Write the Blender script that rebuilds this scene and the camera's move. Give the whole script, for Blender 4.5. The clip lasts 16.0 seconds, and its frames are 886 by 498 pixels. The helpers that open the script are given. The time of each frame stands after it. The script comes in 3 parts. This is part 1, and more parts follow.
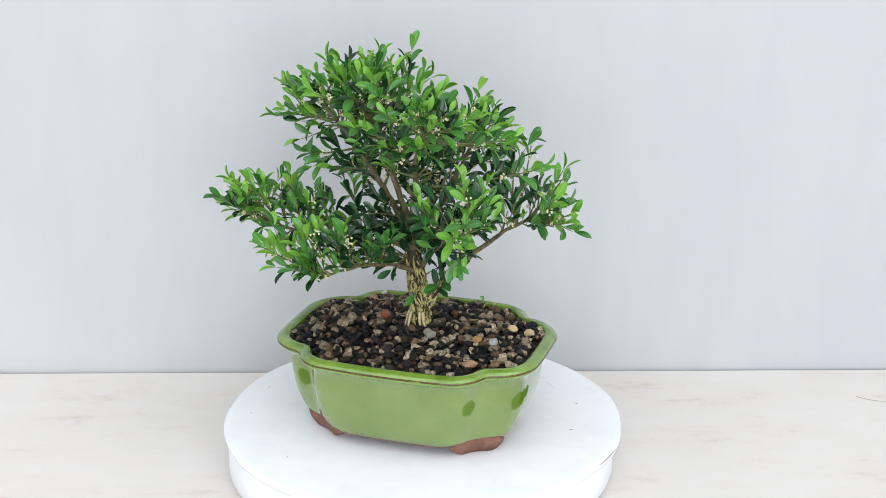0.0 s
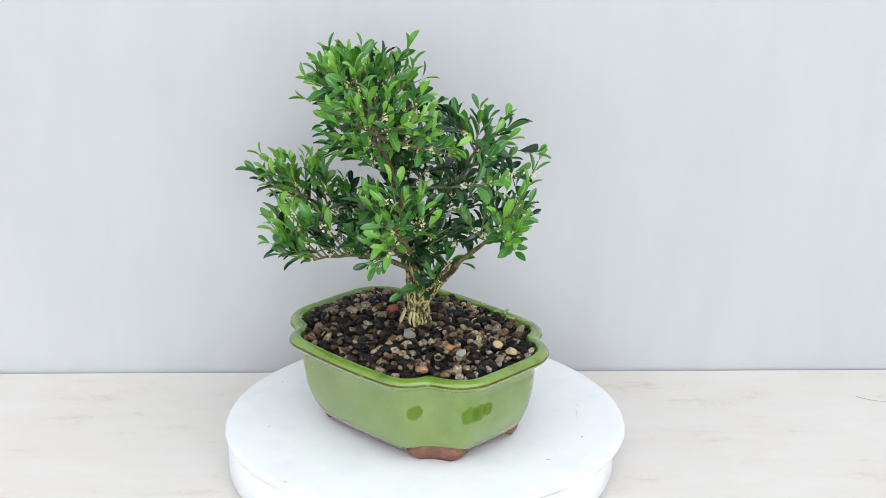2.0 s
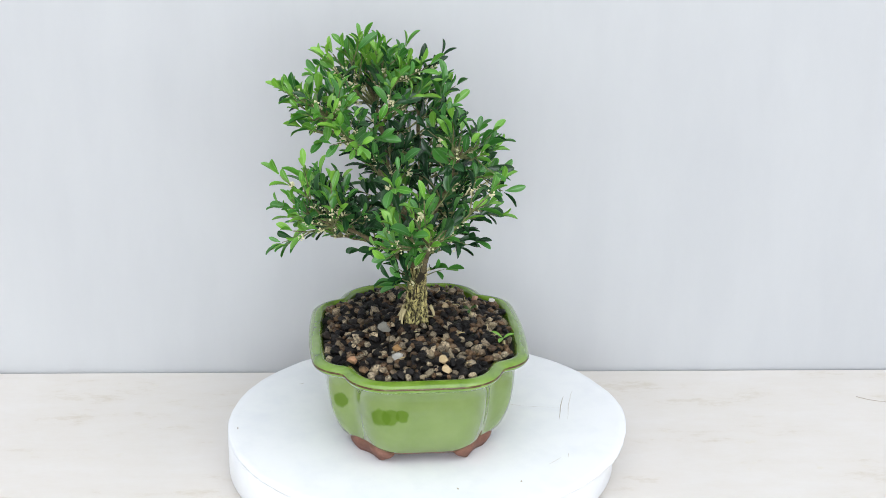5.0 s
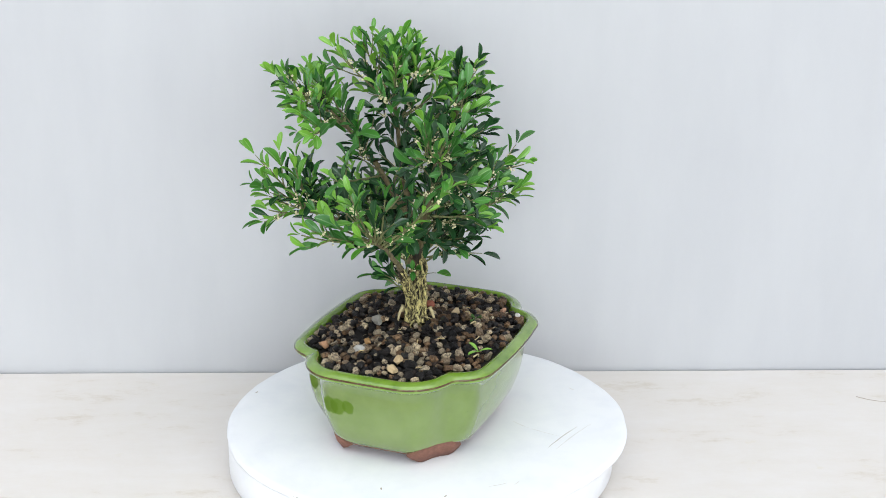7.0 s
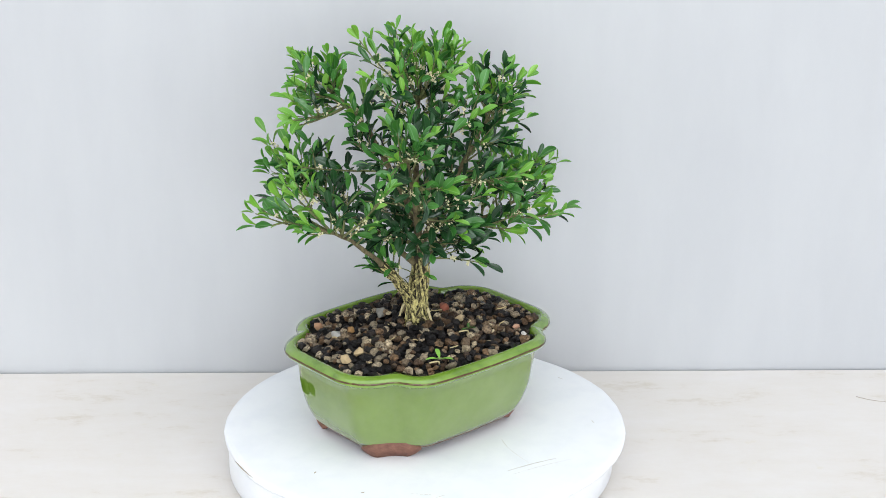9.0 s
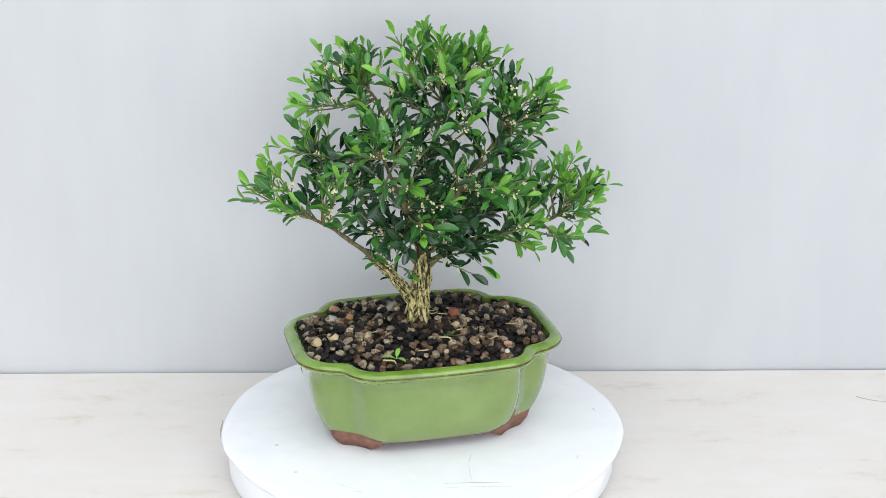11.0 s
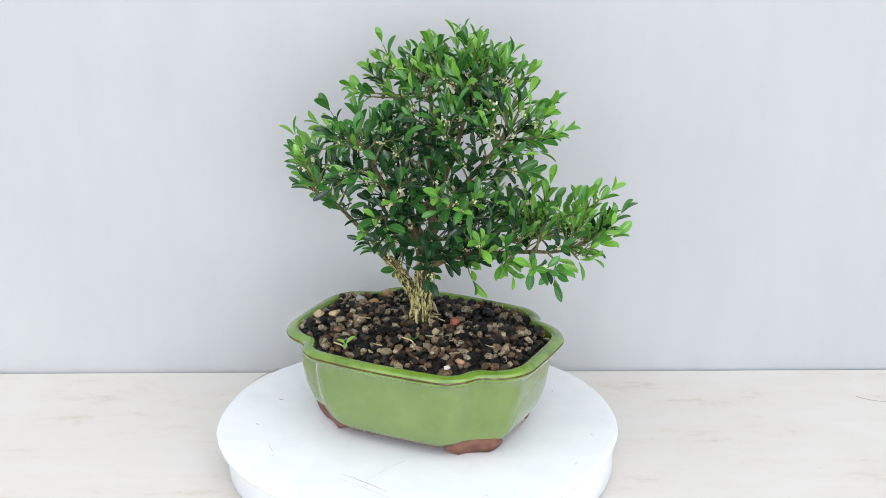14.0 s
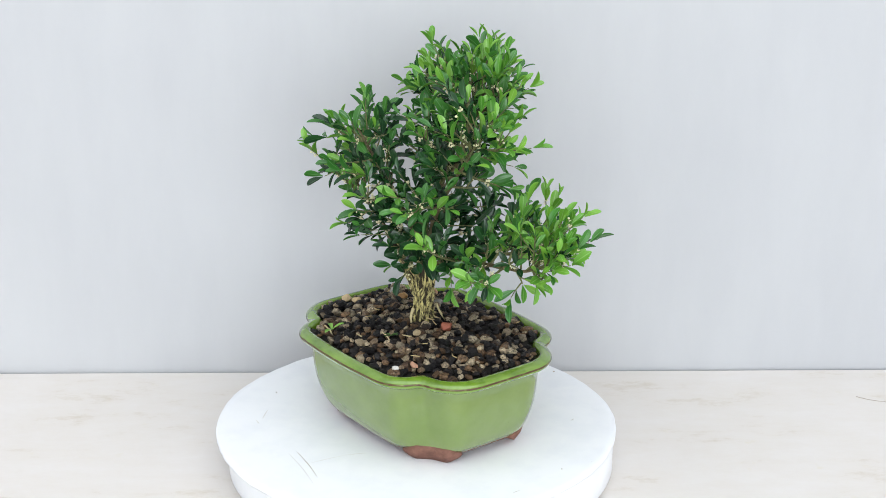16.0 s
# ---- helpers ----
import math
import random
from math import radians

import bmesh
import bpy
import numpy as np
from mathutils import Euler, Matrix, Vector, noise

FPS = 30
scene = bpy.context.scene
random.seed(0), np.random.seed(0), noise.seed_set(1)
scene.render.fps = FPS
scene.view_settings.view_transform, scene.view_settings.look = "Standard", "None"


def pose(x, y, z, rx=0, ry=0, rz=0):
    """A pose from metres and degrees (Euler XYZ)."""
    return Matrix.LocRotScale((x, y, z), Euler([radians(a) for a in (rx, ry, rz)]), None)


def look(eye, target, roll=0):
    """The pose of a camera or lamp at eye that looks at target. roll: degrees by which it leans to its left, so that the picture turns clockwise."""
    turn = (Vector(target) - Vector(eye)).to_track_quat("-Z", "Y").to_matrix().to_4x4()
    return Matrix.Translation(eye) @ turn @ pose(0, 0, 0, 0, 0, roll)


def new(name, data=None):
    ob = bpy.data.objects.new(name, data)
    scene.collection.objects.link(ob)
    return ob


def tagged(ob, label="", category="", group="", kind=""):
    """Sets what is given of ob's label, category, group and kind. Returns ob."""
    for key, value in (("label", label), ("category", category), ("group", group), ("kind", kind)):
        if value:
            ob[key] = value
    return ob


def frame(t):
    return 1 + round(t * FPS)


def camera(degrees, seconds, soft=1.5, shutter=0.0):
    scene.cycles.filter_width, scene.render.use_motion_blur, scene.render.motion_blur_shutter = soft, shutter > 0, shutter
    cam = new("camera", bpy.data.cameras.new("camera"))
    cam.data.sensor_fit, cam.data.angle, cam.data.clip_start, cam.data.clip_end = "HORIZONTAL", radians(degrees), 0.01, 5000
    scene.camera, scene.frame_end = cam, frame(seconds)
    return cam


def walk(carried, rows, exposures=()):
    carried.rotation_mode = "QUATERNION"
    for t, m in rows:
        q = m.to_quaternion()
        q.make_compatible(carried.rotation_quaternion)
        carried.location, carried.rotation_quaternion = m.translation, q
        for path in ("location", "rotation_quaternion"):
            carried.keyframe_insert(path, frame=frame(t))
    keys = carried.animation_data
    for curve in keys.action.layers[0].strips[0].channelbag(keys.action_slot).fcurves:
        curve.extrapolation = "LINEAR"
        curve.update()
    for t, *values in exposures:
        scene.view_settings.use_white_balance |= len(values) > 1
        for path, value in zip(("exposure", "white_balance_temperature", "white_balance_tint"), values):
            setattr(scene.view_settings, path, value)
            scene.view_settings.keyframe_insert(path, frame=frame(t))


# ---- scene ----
cam = camera(31.29, 16.0, soft=0.5)
EYE = (0.0, -1.0769, 0.5536)
PITCH, YAW, ROLL = radians(19.6), radians(0.87), 0.1
AIM = (EYE[0] + math.sin(YAW) * math.cos(PITCH), EYE[1] + math.cos(YAW) * math.cos(PITCH), EYE[2] - math.sin(PITCH))
walk(cam, [(0.0, look(EYE, AIM, ROLL)), (16.0, look(EYE, AIM, ROLL))], exposures=[(0.0, 0.0), (16.0, 0.0)])

TURN = -13.42         # degrees per second of the turntable, clockwise from above
DECK = 0.035          # height of the turntable's top over the table
POT_AT = pose(-0.0025, -0.0020, DECK, 0, 0, -19.0)

# ---- the pot's plan ----
def lobe(x, y, hx, hy, r):
    qx, qy = abs(x) - hx + r, abs(y) - hy + r
    return math.hypot(max(qx, 0), max(qy, 0)) + min(max(qx, qy), 0) - r


def pot_field(x, y, k=0.005, d=0.0, least=0.0):
    """Signed distance to the pot's outline drawn in by d: two crossed rounded oblongs, blended over k."""
    a = lobe(x, y, 0.0705 - d, 0.0795 - 1.1 * x * x - d, max(0.024 - d, least))
    b = lobe(x, y, 0.0995 - 0.6 * y * y - d, 0.0560 - d, max(0.032 - d, least))
    h = max(k - abs(a - b), 0) / k
    return min(a, b) - h * h * k * 0.25


def pot_ring(inset, n=192, blend=0.0):
    out = []
    k = blend or min(0.038, 0.005 + 0.008 * min(1.0, max(0.0, (inset - 0.0076) / 0.0015)) + max(0.0, inset - 0.0100) * 2.1)
    least = 0.011 * min(1.0, max(0.0, (inset - 0.0078) / 0.003))
    for j in range(n):
        a = 2 * math.pi * j / n
        c, s = math.cos(a), math.sin(a)
        lo, hi = 0.01, 0.14
        for _ in range(26):
            mid = (lo + hi) / 2
            if pot_field(mid * c, mid * s, k, inset, least) < 0:
                lo = mid
            else:
                hi = mid
        out.append((lo * c, lo * s))
    return out


def wall_point(a, inset):
    lo, hi = 0.01, 0.14
    for _ in range(26):
        mid = (lo + hi) / 2
        if pot_field(mid * math.cos(a), mid * math.sin(a), 0.011) < -inset:
            lo = mid
        else:
            hi = mid
    return lo * math.cos(a), lo * math.sin(a)


# ---- light ----
world = bpy.data.worlds.new("sky")
scene.world = world
world.use_nodes = True
sky = world.node_tree.nodes.new("ShaderNodeTexSky")
sky.sky_type, sky.sun_disc = "NISHITA", False
sky.sun_elevation, sky.sun_rotation = radians(50), radians(120)
world.node_tree.links.new(sky.outputs[0], world.node_tree.nodes["Background"].inputs[0])
world.node_tree.nodes["Background"].inputs[1].default_value = 0.1


def area_lamp(name, eye, target, size_x, size_y, watts, colour):
    data = bpy.data.lights.new(name, "AREA")
    data.shape, data.size, data.size_y, data.energy, data.color = "RECTANGLE", size_x, size_y, watts, colour
    lamp = new(name, data)
    lamp.matrix_world = look(eye, target)
    return lamp


# daylight in the roof light and in the window behind the camera
area_lamp("roof_light_daylight", (0.0, -1.00, 1.74), (0.0, -1.00, 0.0), 3.0, 1.7, 33, (0.968, 0.985, 1.0))
area_lamp("window_daylight", (0.20, -2.42, 0.70), (0.20, 0.0, 0.70), 2.7, 1.5, 52, (0.930, 0.968, 1.0))


# ---- materials ----
def material(name, base, rough=0.6, metal=0.0):
    m = bpy.data.materials.new(name)
    m.use_nodes = True
    b = m.node_tree.nodes["Principled BSDF"]
    b.inputs["Base Color"].default_value = (*base, 1)
    b.inputs["Roughness"].default_value = rough
    b.inputs["Metallic"].default_value = metal
    return m


def node(m, kind, **values):
    n = m.node_tree.nodes.new(kind)
    for key, value in values.items():
        n.inputs[key.replace("_", " ")].default_value = value
    return n


def link(m, a, b):
    m.node_tree.links.new(a, b)


def coords(m):
    return node(m, "ShaderNodeTexCoord").outputs["Object"]


def noise_of(m, scale, detail=4.0, rough=0.6, where=None):
    n = node(m, "ShaderNodeTexNoise", Scale=scale, Detail=detail, Roughness=rough)
    link(m, where or coords(m), n.inputs["Vector"])
    return n.outputs["Fac"]


def ramp(m, fac, stops):
    r = node(m, "ShaderNodeValToRGB")
    e = r.color_ramp.elements
    while len(e) < len(stops):
        e.new(0.5)
    for k, (p, c) in enumerate(stops):
        e[k].position, e[k].color = p, (*c, 1)
    link(m, fac, r.inputs["Fac"])
    return r.outputs["Color"]


def mix(m, fac, a, b, how="MIX"):
    x = m.node_tree.nodes.new("ShaderNodeMix")
    x.data_type, x.blend_type = "RGBA", how
    for value, socket in ((fac, x.inputs[0]), (a, x.inputs[6]), (b, x.inputs[7])):
        if isinstance(value, (int, float)):
            socket.default_value = value
        elif isinstance(value, tuple):
            socket.default_value = (*value, 1)
        else:
            link(m, value, socket)
    return x.outputs[2]


def math_node(m, op, a, b=0.0):
    x = m.node_tree.nodes.new("ShaderNodeMath")
    x.operation = op
    for value, socket in ((a, x.inputs[0]), (b, x.inputs[1])):
        if isinstance(value, (int, float)):
            socket.default_value = value
        else:
            link(m, value, socket)
    return x.outputs[0]


def bump(m, height, strength, distance):
    b = node(m, "ShaderNodeBump", Strength=strength, Distance=distance)
    link(m, height, b.inputs["Height"])
    link(m, b.outputs[0], m.node_tree.nodes["Principled BSDF"].inputs["Normal"])


def paint(m, socket, name="Base Color"):
    link(m, socket, m.node_tree.nodes["Principled BSDF"].inputs[name])


def random_of(m):
    a = m.node_tree.nodes.new("ShaderNodeObjectInfo").outputs["Random"]
    b = m.node_tree.nodes.new("ShaderNodeNewGeometry").outputs["Random Per Island"]
    return math_node(m, "FRACT", math_node(m, "ADD", a, b))


def stretched(m, sx, sy, sz):
    mp = node(m, "ShaderNodeMapping")
    mp.inputs["Scale"].default_value = (sx, sy, sz)
    link(m, coords(m), mp.inputs["Vector"])
    return mp.outputs[0]


def make_backdrop():
    m = material("backdrop_cloth", (0.74, 0.75, 0.77), 0.9)
    streak = noise_of(m, 9, 5, 0.6, stretched(m, 2.2, 1, 0.5))
    broad = noise_of(m, 2.2, 3)
    c = ramp(m, broad, [(0.3, (0.452, 0.460, 0.476)), (0.7, (0.488, 0.495, 0.506))])
    c = mix(m, 0.06, c, ramp(m, streak, [(0.35, (0.55, 0.55, 0.58)), (0.6, (0.9, 0.9, 0.9))]))
    paint(m, c)
    bump(m, streak, 0.08, 0.002)
    return m


def make_table_paint():
    m = material("table_paint", (0.8, 0.78, 0.75), 0.5)
    stain = noise_of(m, 14, 6, 0.7, stretched(m, 1, 2.0, 1))
    spots = noise_of(m, 55, 3, 0.5)
    c = ramp(m, stain, [(0.30, (0.61, 0.555, 0.475)), (0.42, (0.70, 0.66, 0.612)), (0.7, (0.73, 0.70, 0.67))])
    c = mix(m, math_node(m, "MULTIPLY", ramp(m, spots, [(0.68, (0, 0, 0)), (0.78, (1, 1, 1))]), 0.35), c, (0.66, 0.60, 0.45))
    paint(m, c)
    bump(m, stain, 0.1, 0.001)
    return m


def make_deck_paint():
    m = material("deck_paint", (0.86, 0.87, 0.88), 0.55)
    n = noise_of(m, 30, 5, 0.6)
    c = ramp(m, n, [(0.3, (0.79, 0.808, 0.84)), (0.55, (0.84, 0.853, 0.872))])
    spots = noise_of(m, 260, 2, 0.5)
    c = mix(m, math_node(m, "MULTIPLY", ramp(m, spots, [(0.78, (0, 0, 0)), (0.83, (1, 1, 1))]), 0.4), c, (0.5, 0.47, 0.42))
    paint(m, c)
    bump(m, n, 0.12, 0.001)
    return m


def make_glaze():
    m = material("green_glaze", (0.2, 0.33, 0.08), 0.10)
    b = m.node_tree.nodes["Principled BSDF"]
    b.inputs["Coat Weight"].default_value = 0.6
    b.inputs["Coat Roughness"].default_value = 0.05
    broad, fine = noise_of(m, 28, 4, 0.6), noise_of(m, 420, 2, 0.5)
    c = ramp(m, broad, [(0.3, (0.138, 0.208, 0.044)), (0.7, (0.188, 0.262, 0.074))])
    pin = ramp(m, fine, [(0.76, (0, 0, 0)), (0.80, (1, 1, 1))])
    c = mix(m, math_node(m, "MULTIPLY", pin, 0.5), c, (0.06, 0.09, 0.02))
    wob = node(m, "ShaderNodeVectorMath")
    wob.operation = "MULTIPLY_ADD"
    ripple = node(m, "ShaderNodeTexNoise", Scale=140.0, Detail=3.0)
    link(m, coords(m), ripple.inputs["Vector"])
    link(m, ripple.outputs["Color"], wob.inputs[0])
    wob.inputs[1].default_value = (0.005, 0.005, 0.005)
    link(m, coords(m), wob.inputs[2])
    dull = None
    for x, y, z, r in ((0.0301, -0.068, 0.0440, 0.0055), (0.0610, -0.0535, 0.0420, 0.0068), (0.0660, -0.0490, 0.0425, 0.0062), (0.0715, -0.0435, 0.0435, 0.0046), (-0.092, -0.022, 0.044, 0.0065)):
        at = POT_AT.inverted() @ Vector((x, y, DECK + z))
        at = Vector((*wall_point(math.atan2(at.y, at.x), 0.0108), at.z))
        far = node(m, "ShaderNodeVectorMath")
        far.operation = "DISTANCE"
        link(m, wob.outputs[0], far.inputs[0])
        far.inputs[1].default_value = (at.x + 0.0025, at.y + 0.0025, at.z + 0.0025)
        spot = ramp(m, math_node(m, "DIVIDE", far.outputs["Value"], r * 1.2), [(0.78, (1, 1, 1)), (0.96, (0, 0, 0))])
        c = mix(m, math_node(m, "MULTIPLY", spot, 0.6), c, (0.078, 0.150, 0.012))
        dull = spot if dull is None else math_node(m, "MAXIMUM", dull, spot)
    gloss = math_node(m, "SUBTRACT", 1.0, dull)
    paint(m, math_node(m, "MULTIPLY", gloss, 0.6), "Coat Weight")
    paint(m, math_node(m, "MULTIPLY", gloss, 0.5), "Specular IOR Level")
    paint(m, c)
    bump(m, broad, 0.05, 0.001)
    return m


def make_rim_glaze():
    m = material("rim_glaze", (0.2, 0.36, 0.05), 0.16)
    m.node_tree.nodes["Principled BSDF"].inputs["Coat Weight"].default_value = 0.9
    n = noise_of(m, 60, 4, 0.6)
    paint(m, ramp(m, n, [(0.32, (0.090, 0.170, 0.014)), (0.5, (0.140, 0.250, 0.024)), (0.72, (0.175, 0.290, 0.040))]))
    return m


def make_rim_edge():
    m = material("worn_rim_edge", (0.12, 0.08, 0.02), 0.2)
    n = noise_of(m, 130, 4, 0.7)
    paint(m, ramp(m, n, [(0.52, (0.075, 0.04, 0.012)), (0.75, (0.17, 0.22, 0.03))]))
    return m


def make_clay():
    m = material("bare_clay", (0.19, 0.085, 0.06), 0.8)
    n = noise_of(m, 160, 5, 0.7)
    paint(m, ramp(m, n, [(0.3, (0.12, 0.05, 0.035)), (0.6, (0.21, 0.095, 0.065)), (0.85, (0.32, 0.18, 0.13))]))
    bump(m, n, 0.3, 0.0006)
    return m


def make_leaf(name, dark, light, rib):
    m = material(name, dark, 0.24)
    b = m.node_tree.nodes["Principled BSDF"]
    b.inputs["Specular IOR Level"].default_value = 0.75
    v = random_of(m)
    c = ramp(m, v, [(0.0, dark), (1.0, light)])
    uv = node(m, "ShaderNodeSeparateXYZ")
    link(m, node(m, "ShaderNodeTexCoord").outputs["UV"], uv.inputs[0])
    off = math_node(m, "ABSOLUTE", math_node(m, "SUBTRACT", uv.outputs[0], 0.5))
    line = ramp(m, off, [(0.02, (1, 1, 1)), (0.07, (0, 0, 0))])
    edge = ramp(m, off, [(0.42, (0, 0, 0)), (0.5, (1, 1, 1))])
    c = mix(m, math_node(m, "MULTIPLY", line, 0.55), c, rib)
    c = mix(m, math_node(m, "MULTIPLY", edge, 0.25), c, rib)
    paint(m, c)
    t = node(m, "ShaderNodeBsdfTranslucent")
    link(m, mix(m, 0.5, c, rib), t.inputs["Color"])
    s = node(m, "ShaderNodeMixShader")
    s.inputs[0].default_value = 0.30
    link(m, b.outputs[0], s.inputs[1])
    link(m, t.outputs[0], s.inputs[2])
    link(m, s.outputs[0], m.node_tree.nodes["Material Output"].inputs["Surface"])
    return m


def make_bark(name, dark, light, scale, lo=0.33, hi=0.62):
    m = material(name, dark, 0.85)
    n = noise_of(m, scale, 6, 0.7, stretched(m, 1, 1, 0.4))
    paint(m, ramp(m, n, [(lo, dark), (hi, light)]))
    bump(m, n, 0.5, 0.0008)
    return m


def make_pebble():
    m = material("lava_gravel", (0.05, 0.045, 0.04), 0.5)
    m.node_tree.nodes["Principled BSDF"].inputs["Specular IOR Level"].default_value = 0.3
    v = random_of(m)
    c = ramp(m, v, [(0.0, (0.006, 0.006, 0.007)), (0.48, (0.022, 0.019, 0.018)), (0.58, (0.110, 0.068, 0.040)),
                    (0.72, (0.23, 0.145, 0.080)), (0.86, (0.38, 0.33, 0.24)), (1.0, (0.60, 0.50, 0.34))])
    n = noise_of(m, 620, 6, 0.75)
    c = mix(m, 0.9, c, ramp(m, n, [(0.38, (0.05, 0.042, 0.04)), (0.50, (0.7, 0.66, 0.62)), (0.62, (1.25, 1.2, 1.12))]), "MULTIPLY")
    paint(m, c)
    bump(m, n, 0.9, 0.0012)
    return m


def make_plain(name, base, rough, scale=200):
    m = material(name, base, rough)
    n = noise_of(m, scale, 4, 0.6)
    paint(m, ramp(m, n, [(0.3, tuple(0.75 * k for k in base)), (0.7, tuple(min(1, 1.15 * k) for k in base))]))
    bump(m, n, 0.2, 0.0005)
    return m


BACKDROP, TABLE, DECK_PAINT = make_backdrop(), make_table_paint(), make_deck_paint()
GLAZE, RIM, EDGE, CLAY = make_glaze(), make_rim_glaze(), make_rim_edge(), make_clay()
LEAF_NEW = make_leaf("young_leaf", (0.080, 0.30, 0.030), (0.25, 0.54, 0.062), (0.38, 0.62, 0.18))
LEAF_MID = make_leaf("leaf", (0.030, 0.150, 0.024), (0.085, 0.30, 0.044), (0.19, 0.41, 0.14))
# darkest grade: old leaves, and the painted shade inside the crown
LEAF_OLD_SHADED = make_leaf("old_shaded_leaf", (0.008, 0.036, 0.013), (0.024, 0.100, 0.026), (0.07, 0.18, 0.07))
BARK = make_bark("trunk_bark", (0.02, 0.015, 0.005), (0.56, 0.49, 0.20), 420, 0.42, 0.58)
BARK_DARK = make_bark("bark_hollows", (0.010, 0.008, 0.004), (0.05, 0.04, 0.018), 200)
LIMB = make_bark("limb_bark", (0.040, 0.032, 0.015), (0.17, 0.14, 0.065), 300)
TWIG = make_bark("green_twig", (0.05, 0.055, 0.02), (0.20, 0.22, 0.08), 400)
ROOT = make_plain("pale_root", (0.52, 0.44, 0.24), 0.8, 300)
BUD = make_plain("cream_bud", (0.72, 0.69, 0.42), 0.6, 500)
PEBBLE = make_pebble()
SOIL = make_plain("dark_soil", (0.014, 0.012, 0.01), 0.95, 300)
WALL = make_plain("white_wall", (0.78, 0.78, 0.77), 0.8, 4)
FLOOR = make_plain("floor_boards", (0.35, 0.27, 0.19), 0.5, 8)
WOOD = make_plain("table_leg_paint", (0.75, 0.72, 0.68), 0.5, 40)
FAINT = make_plain("faint_scratch", (0.70, 0.68, 0.65), 0.9, 500)
STRAW = make_plain("dry_straw", (0.46, 0.36, 0.18), 0.85, 400)
SEEDLING = make_plain("seedling_green", (0.20, 0.42, 0.06), 0.5, 300)
MOSS = make_plain("moss_green", (0.06, 0.14, 0.03), 0.9, 400)
SCRATCH = make_plain("scratch", (0.42, 0.36, 0.29), 0.9, 500)


# ---- mesh helpers ----
def mesh_from(name, verts, faces, mats, index=None, smooth=True, uvs=None):
    me = bpy.data.meshes.new(name)
    me.from_pydata([tuple(v) for v in verts], [], faces)
    for mt in mats:
        me.materials.append(mt)
    if index is not None:
        me.polygons.foreach_set("material_index", index)
    me.polygons.foreach_set("use_smooth", [smooth] * len(me.polygons))
    if uvs is not None:
        layer = me.uv_layers.new(name="UVMap")
        loops = np.zeros(len(me.loops), dtype=np.int32)
        me.loops.foreach_get("vertex_index", loops)
        layer.data.foreach_set("uv", np.asarray(uvs, dtype=np.float32)[loops].ravel())
    me.update()
    return me


def part(name, me, parent, label="", m=None):
    ob = new(name, me)
    ob.parent = parent
    if m is not None:
        ob.matrix_basis = m
    return tagged(ob, label)


def bm_mesh(name, bm, mat, smooth=False):
    me = bpy.data.meshes.new(name)
    bmesh.ops.recalc_face_normals(bm, faces=bm.faces)
    bm.to_mesh(me)
    bm.free()
    me.materials.append(mat)
    me.polygons.foreach_set("use_smooth", [smooth] * len(me.polygons))
    return me


def box_mesh(name, lo, hi, mat, bevel=0.0):
    bm = bmesh.new()
    bmesh.ops.create_cube(bm, size=1)
    for v in bm.verts:
        v.co = Vector([(lo[k] + hi[k]) / 2 + v.co[k] * (hi[k] - lo[k]) for k in range(3)])
    if bevel:
        bmesh.ops.bevel(bm, geom=list(bm.edges), offset=bevel, segments=2, affect="EDGES")
    return bm_mesh(name, bm, mat)


def curve_points(ctrl, n):
    """A smooth line through the control points (Catmull-Rom)."""
    p = [Vector(c) for c in ctrl]
    p = [p[0] * 2 - p[1]] + p + [p[-1] * 2 - p[-2]]
    out = []
    for k in range(1, len(p) - 2):
        for j in range(n):
            t = j / n
            a, b, c, d = p[k - 1], p[k], p[k + 1], p[k + 2]
            out.append(0.5 * (2 * b + (c - a) * t + (2 * a - 5 * b + 4 * c - d) * t * t + (3 * b - a - 3 * c + d) * t ** 3))
    return out + [p[-2]]


def tube(verts, faces, line, radii, sides=6):
    """Adds a closed tube along a line to the lists."""
    base = len(verts)
    u = Vector((0.3, 0.2, 1)).cross(line[1] - line[0])
    if u.length < 1e-9:
        u = Vector((1, 0, 0))
    u.normalize()
    last = len(line) - 1
    for k, p in enumerate(line):
        w = (line[min(k + 1, last)] - line[max(k - 1, 0)]).normalized()
        u = (u - w * u.dot(w)).normalized()
        v = w.cross(u)
        r = radii(k / last)
        for s in range(sides):
            a = 2 * math.pi * s / sides
            verts.append(p + (u * math.cos(a) + v * math.sin(a)) * r)
    for k in range(last):
        for s in range(sides):
            i, j = base + k * sides + s, base + k * sides + (s + 1) % sides
            faces.append((i, j, j + sides, i + sides))
    faces.append(tuple(base + s for s in reversed(range(sides))))
    faces.append(tuple(base + last * sides + s for s in range(sides)))


# ---- the room ----
def structure(name, lo, hi, mat, label):
    ob = new(name, box_mesh(name, lo, hi, mat))
    return tagged(ob, label, kind="structure")


